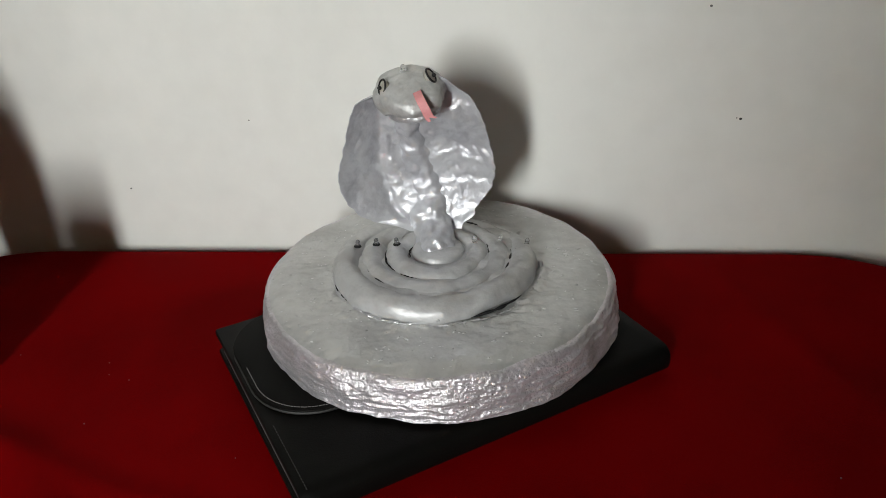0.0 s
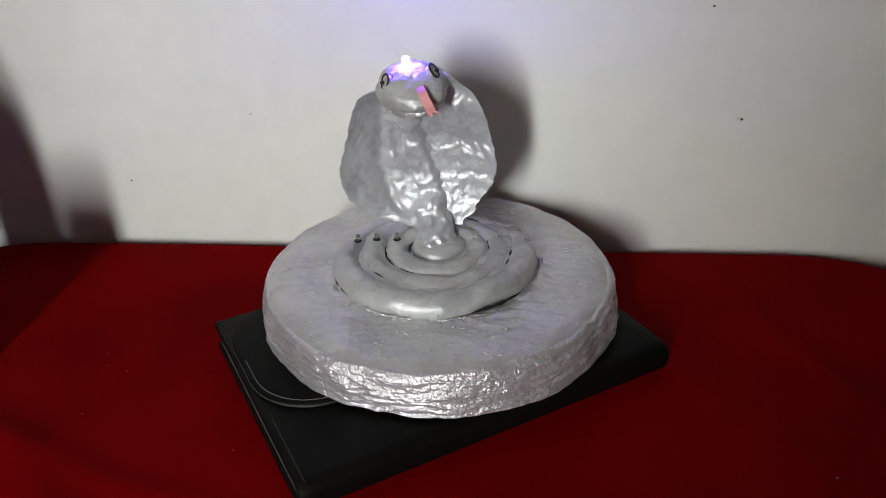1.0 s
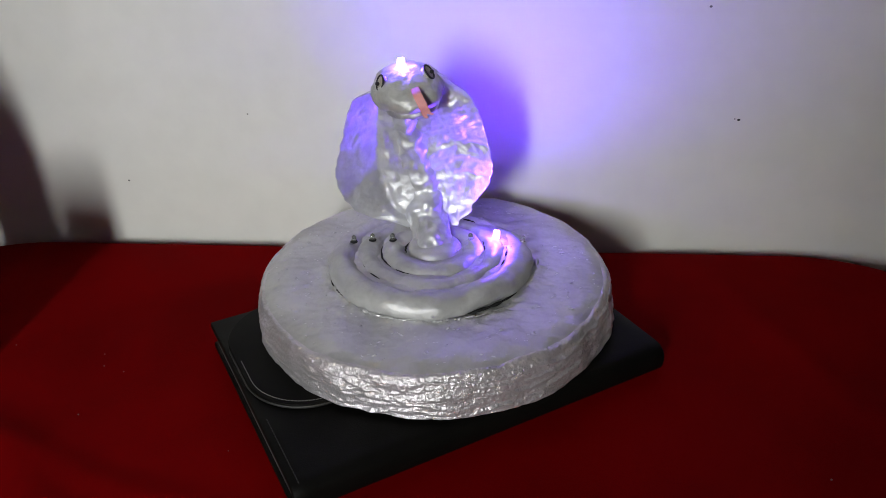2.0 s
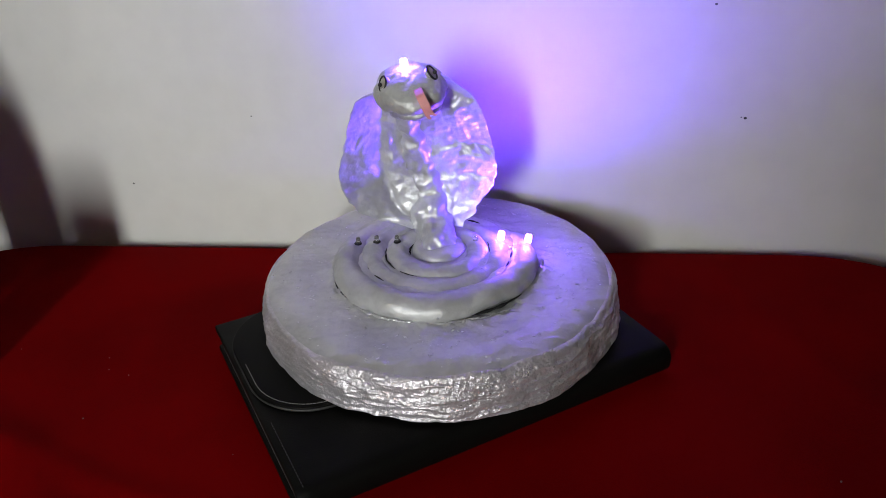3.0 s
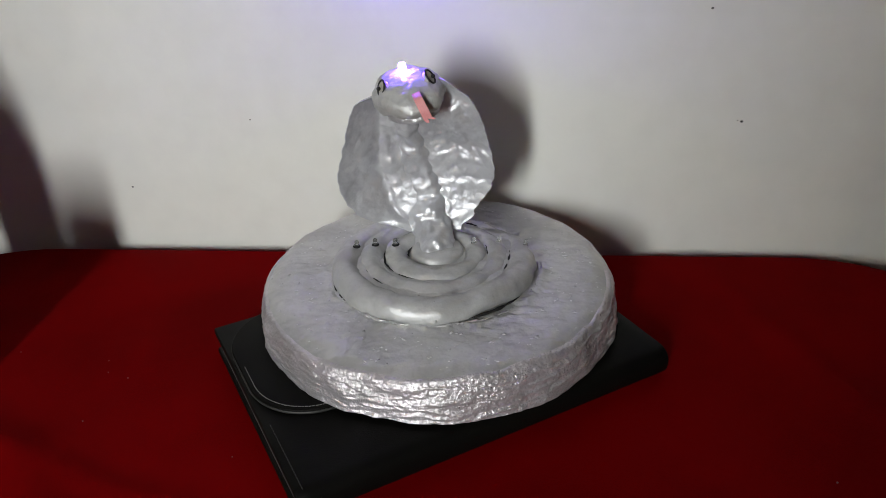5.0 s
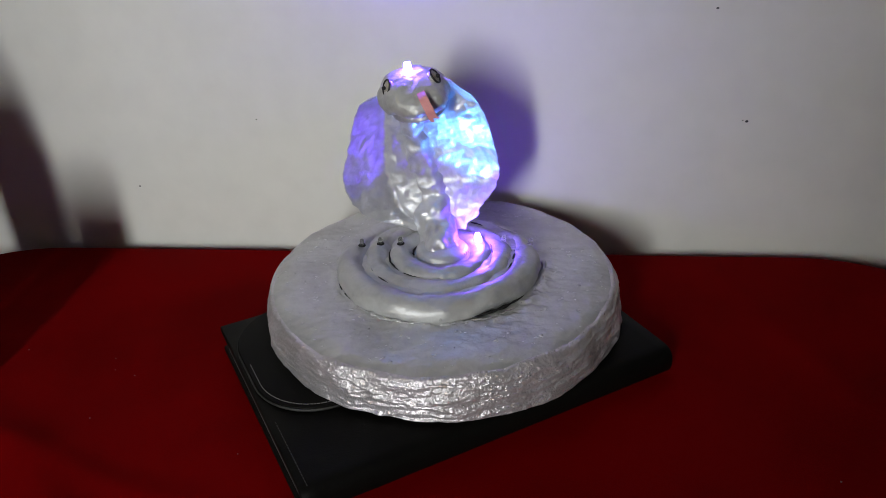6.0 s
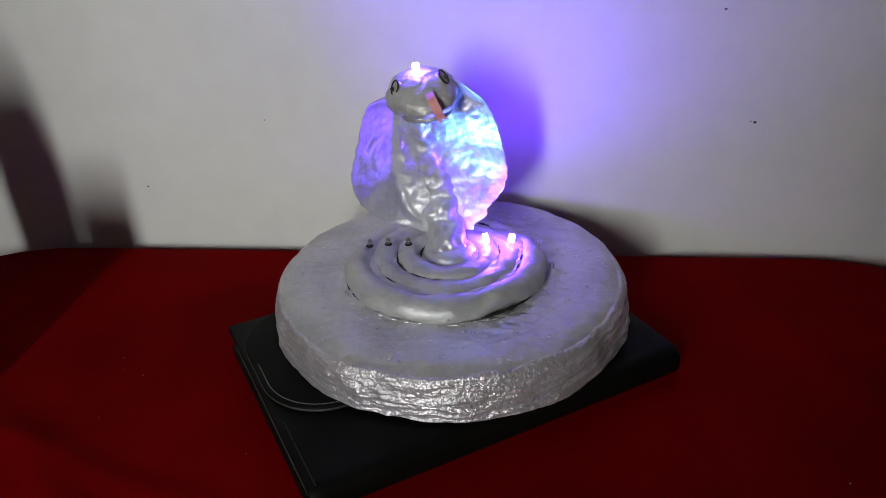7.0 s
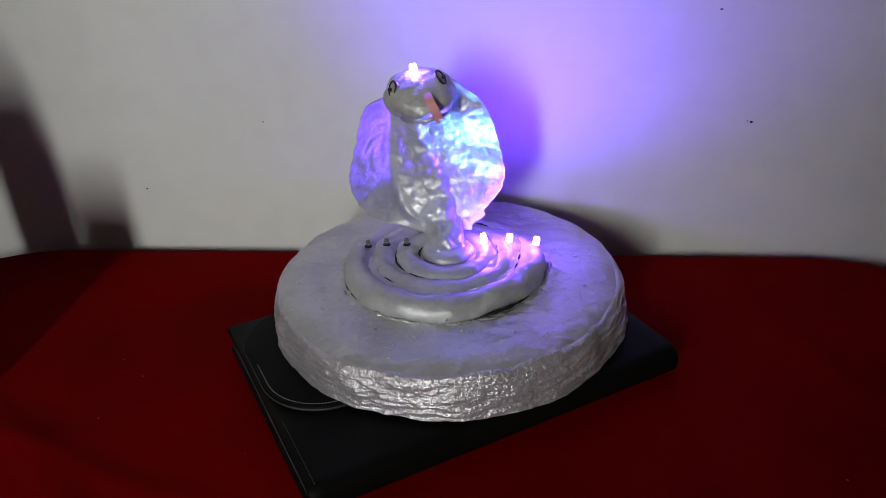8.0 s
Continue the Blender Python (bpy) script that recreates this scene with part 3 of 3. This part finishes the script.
def make_head():
    bm = bmesh.new()
    loops = []
    nb, na = 56, 96
    for k in range(nb + 1):
        b = -math.pi / 2 + math.pi * (0.01 + 0.98 * k / nb)
        loop = []
        for i in range(na):
            p = head_point(i * math.tau / na, b)
            d = p.normalized()
            low = min(1.0, max(0.0, 0.3 - p.z / 0.012))
            q = p + d * ((0.0022 + 0.0014 * low) * fbm(p, 60) + (0.0003 + 0.0007 * low) * fbm(p, 170, 2))
            # the mouth's furrow and the chin below it
            g = math.exp(-((p.z + 0.0085) / 0.0022) ** 2) * max(0.0, -d.y)
            q -= d * 0.0022 * g
            loop.append(HEAD @ q)
        loops.append(loop)
    rings(bm, loops, cap_first=True, cap_last=True)
    part("head", bm, SILVER_MATT, model, "rounded silver snake head")
    # the jaw below the mouth slopes back into the throat
    bm = bmesh.new()
    bmesh.ops.create_icosphere(bm, subdivisions=5, radius=1)
    for v in bm.verts:
        d = v.co.copy()
        p = Vector((0.0205 * d.x, 0.0200 * d.y, 0.0125 * d.z))
        p.y += 1.2 * max(0.0, -p.z)
        v.co = HEAD @ (p + d * (0.0016 * fbm(p, 70) + 0.0006 * fbm(p, 200, 2)) + Vector((0.001, -0.0075, -0.0105)))
    part("lower_jaw", bm, SILVER_WET, model, "rough silver lower jaw sloping into the throat")


make_head()


def make_eye(place, normal, tilt):
    m = Vector(place)
    rot = Vector(normal).to_track_quat("Z", "Y").to_matrix().to_4x4() @ Matrix.Rotation(radians(tilt), 4, "Z")
    base = Matrix.Translation(m) @ rot
    bm = bmesh.new()
    loops = []
    for i in range(36):
        a = i * math.tau / 36
        loops.append([base @ Vector(((0.0049 + 0.0008 * math.cos(c)) * math.cos(a), (0.0057 + 0.0008 * math.cos(c)) * math.sin(a), 0.0008 * math.sin(c) + 0.0006)) for c in [k * math.tau / 8 for k in range(8)]])
    loops.append(loops[0])
    rings(bm, loops)
    bmesh.ops.remove_doubles(bm, verts=bm.verts, dist=1e-6)
    eye = part("eye", bm, BLACK, model, "black wire ring round a grey eye")
    bm = bmesh.new()
    rings(bm, [[base @ Vector((r * math.cos(k * math.tau / 32), r * 1.12 * math.sin(k * math.tau / 32), z)) for k in range(32)] for r, z in ((0.0047, -0.003), (0.0047, 0.0002), (0.0037, 0.0009), (0.0005, 0.0013))], cap_first=True, cap_last=True)
    part("iris", bm, IRIS, eye, "dull grey eye disc")
    bm = bmesh.new()
    bmesh.ops.create_uvsphere(bm, u_segments=16, v_segments=10, radius=0.0017, matrix=base @ Matrix.Translation((0.0, -0.001, 0.0026)))
    part("pupil", bm, BLACK, eye, "small dark bead")


make_eye((-0.0347, -0.0117, 0.1664), (-0.84, -0.44, 0.30), 0)
make_eye((0.0014, -0.0098, 0.1728), (0.76, -0.30, 0.56), 12)


def make_tongue():
    bm = bmesh.new()
    # centre line from the mouth to the fork, then the two tips
    line = smooth_path([(-0.0094, -0.0255, 0.1662, 0.0031), (-0.0072, -0.0338, 0.1632, 0.0032), (-0.0036, -0.0376, 0.1562, 0.0033), (-0.0010, -0.0368, 0.1498, 0.0033)], 6)
    loops = []
    side = Vector((0.93, 0.10, 0.33)).normalized()
    out = Vector((0.05, -0.95, 0.30)).normalized() * 0.0004
    for (x, y, z), w in zip(*line):
        p = Vector((x, y, z))
        loops.append([p - side * w + out, p + side * w + out, p + side * w - out, p - side * w - out])
    rings(bm, loops, cap_first=True)
    p = Vector(line[0][-1])
    w = line[1][-1]
    down = Vector((0.42, -0.05, -0.86)).normalized()
    for a, b, tip in ((-1, -0.05, p + down * 0.0030 - side * 0.0012), (0.05, 1, p + down * 0.0022 + side * 0.0042)):
        lo, hi = p + side * w * a, p + side * w * b
        rings(bm, [[lo + out, hi + out, hi - out, lo - out], [tip - side * 0.001 + out, tip + side * 0.001 + out, tip + side * 0.001 - out, tip - side * 0.001 - out]], cap_first=True, cap_last=True)
    part("tongue", bm, PINK, model, "forked pink card tongue", smooth=False)


make_tongue()


# ---- small lights ----
LENS = [(0.0003, 0.0), (0.0024, 0.0), (0.0024, 0.0007), (0.0020, 0.0008), (0.0020, 0.0036), (0.0017, 0.0046), (0.0010, 0.0053), (0.0003, 0.0056)]
# The glow's outline is wider than the lens, to stand in for glare.
GLOW = [(0.0003, 0.0), (0.0026, 0.0002), (0.0029, 0.0012), (0.0028, 0.0050), (0.0024, 0.0068)]


def make_led(place, lean, side=None, beam=None, cup=0.003, chip=0.0010):
    """A clear light; an added glowing shell, wider than the lens for glare, rises over it when it is lit. The chip lies
    deep in an added dark cup, which narrows its beam.
    """
    led = part("led", lathe(LENS, 20), RESIN, model, "small clear light")
    led.matrix_basis = pose(*place, *lean)
    if not side:
        # A black cap puts in the darkness of the drilled hole.
        hole = bmesh.new()
        bmesh.ops.create_uvsphere(hole, u_segments=16, v_segments=8, radius=0.0034, matrix=Matrix.Translation((0, -0.0010, -0.0004)) @ Matrix.Diagonal((1, 0.9, 0.35, 1)))
        part("hole_shade", hole, RECESS_SHADE, led, "black cap standing for the shade in a drilled hole")
        return led
    n = 20
    # the chip lies above the clear lens, so that the light goes out freely
    top = 0.0060 + cup
    mouth = [(chip + 0.0007, max(top, 0.0074)), (chip + 0.0003, max(top, 0.0074)), (chip, max(top, 0.0074) - cup)]
    core = part("glow_shell", lathe(GLOW + mouth, n), side, led, "blue-violet glow shell, wider than the lens for glare")
    core.data.materials.append(RECESS_SHADE)
    core.data.materials.append(beam)
    for i, p in enumerate(core.data.polygons):
        p.material_index = int(len(GLOW) <= i // n < len(GLOW) + 2)
    core.data.polygons[len(core.data.polygons) - 1].material_index = 2
    return core


crown = make_led((-0.0187, -0.0005, 0.1742), (-14, -4, 0), LED_CROWN, LED_BEAM, 0.0006, 0.0013)
inner = make_led((0.0331, 0.0094, 0.0184), (-3, -7, 0), LED_SIDE, LED_HOT, 0.0034, 0.0008)
middle = make_led((0.0546, 0.0094, 0.0178), (-26, 12, 0), LED_SIDE, LED_BEAM, 0.0012, 0.0013)
outer = make_led((0.0772, 0.0032, 0.0170), (-26, 14, 0), LED_SIDE, LED_BEAM, 0.0012, 0.0013)
for x, y, z, lean in ((-0.0686, 0.0145, 0.0180, (0, 4, 0)), (-0.0523, 0.0148, 0.0188, (3, 0, 0)), (-0.0345, 0.0120, 0.0196, (0, -4, 0))):
    make_led((x, y, z), lean)


def switch(core, changes, depth):
    """Rows for a core that is down at first and moves at each time of changes."""
    up, rows = False, [(0.0, pose(0, 0, -depth))]
    for t in changes:
        rows.append((t - 0.0333, rows[-1][1]))
        up = not up
        rows.append((t, pose(0, 0, 0 if up else -depth)))
    rows.append((8.0, rows[-1][1]))
    walk(core, rows)


def motions():
    switch(crown, (0.1, 3.1, 4.1), 0.0135)
    switch(middle, (1.1, 3.1, 6.1), 0.0145)
    switch(outer, (2.1, 3.1, 7.1), 0.0145)
    switch(inner, (5.1,), 0.0145)


motions()
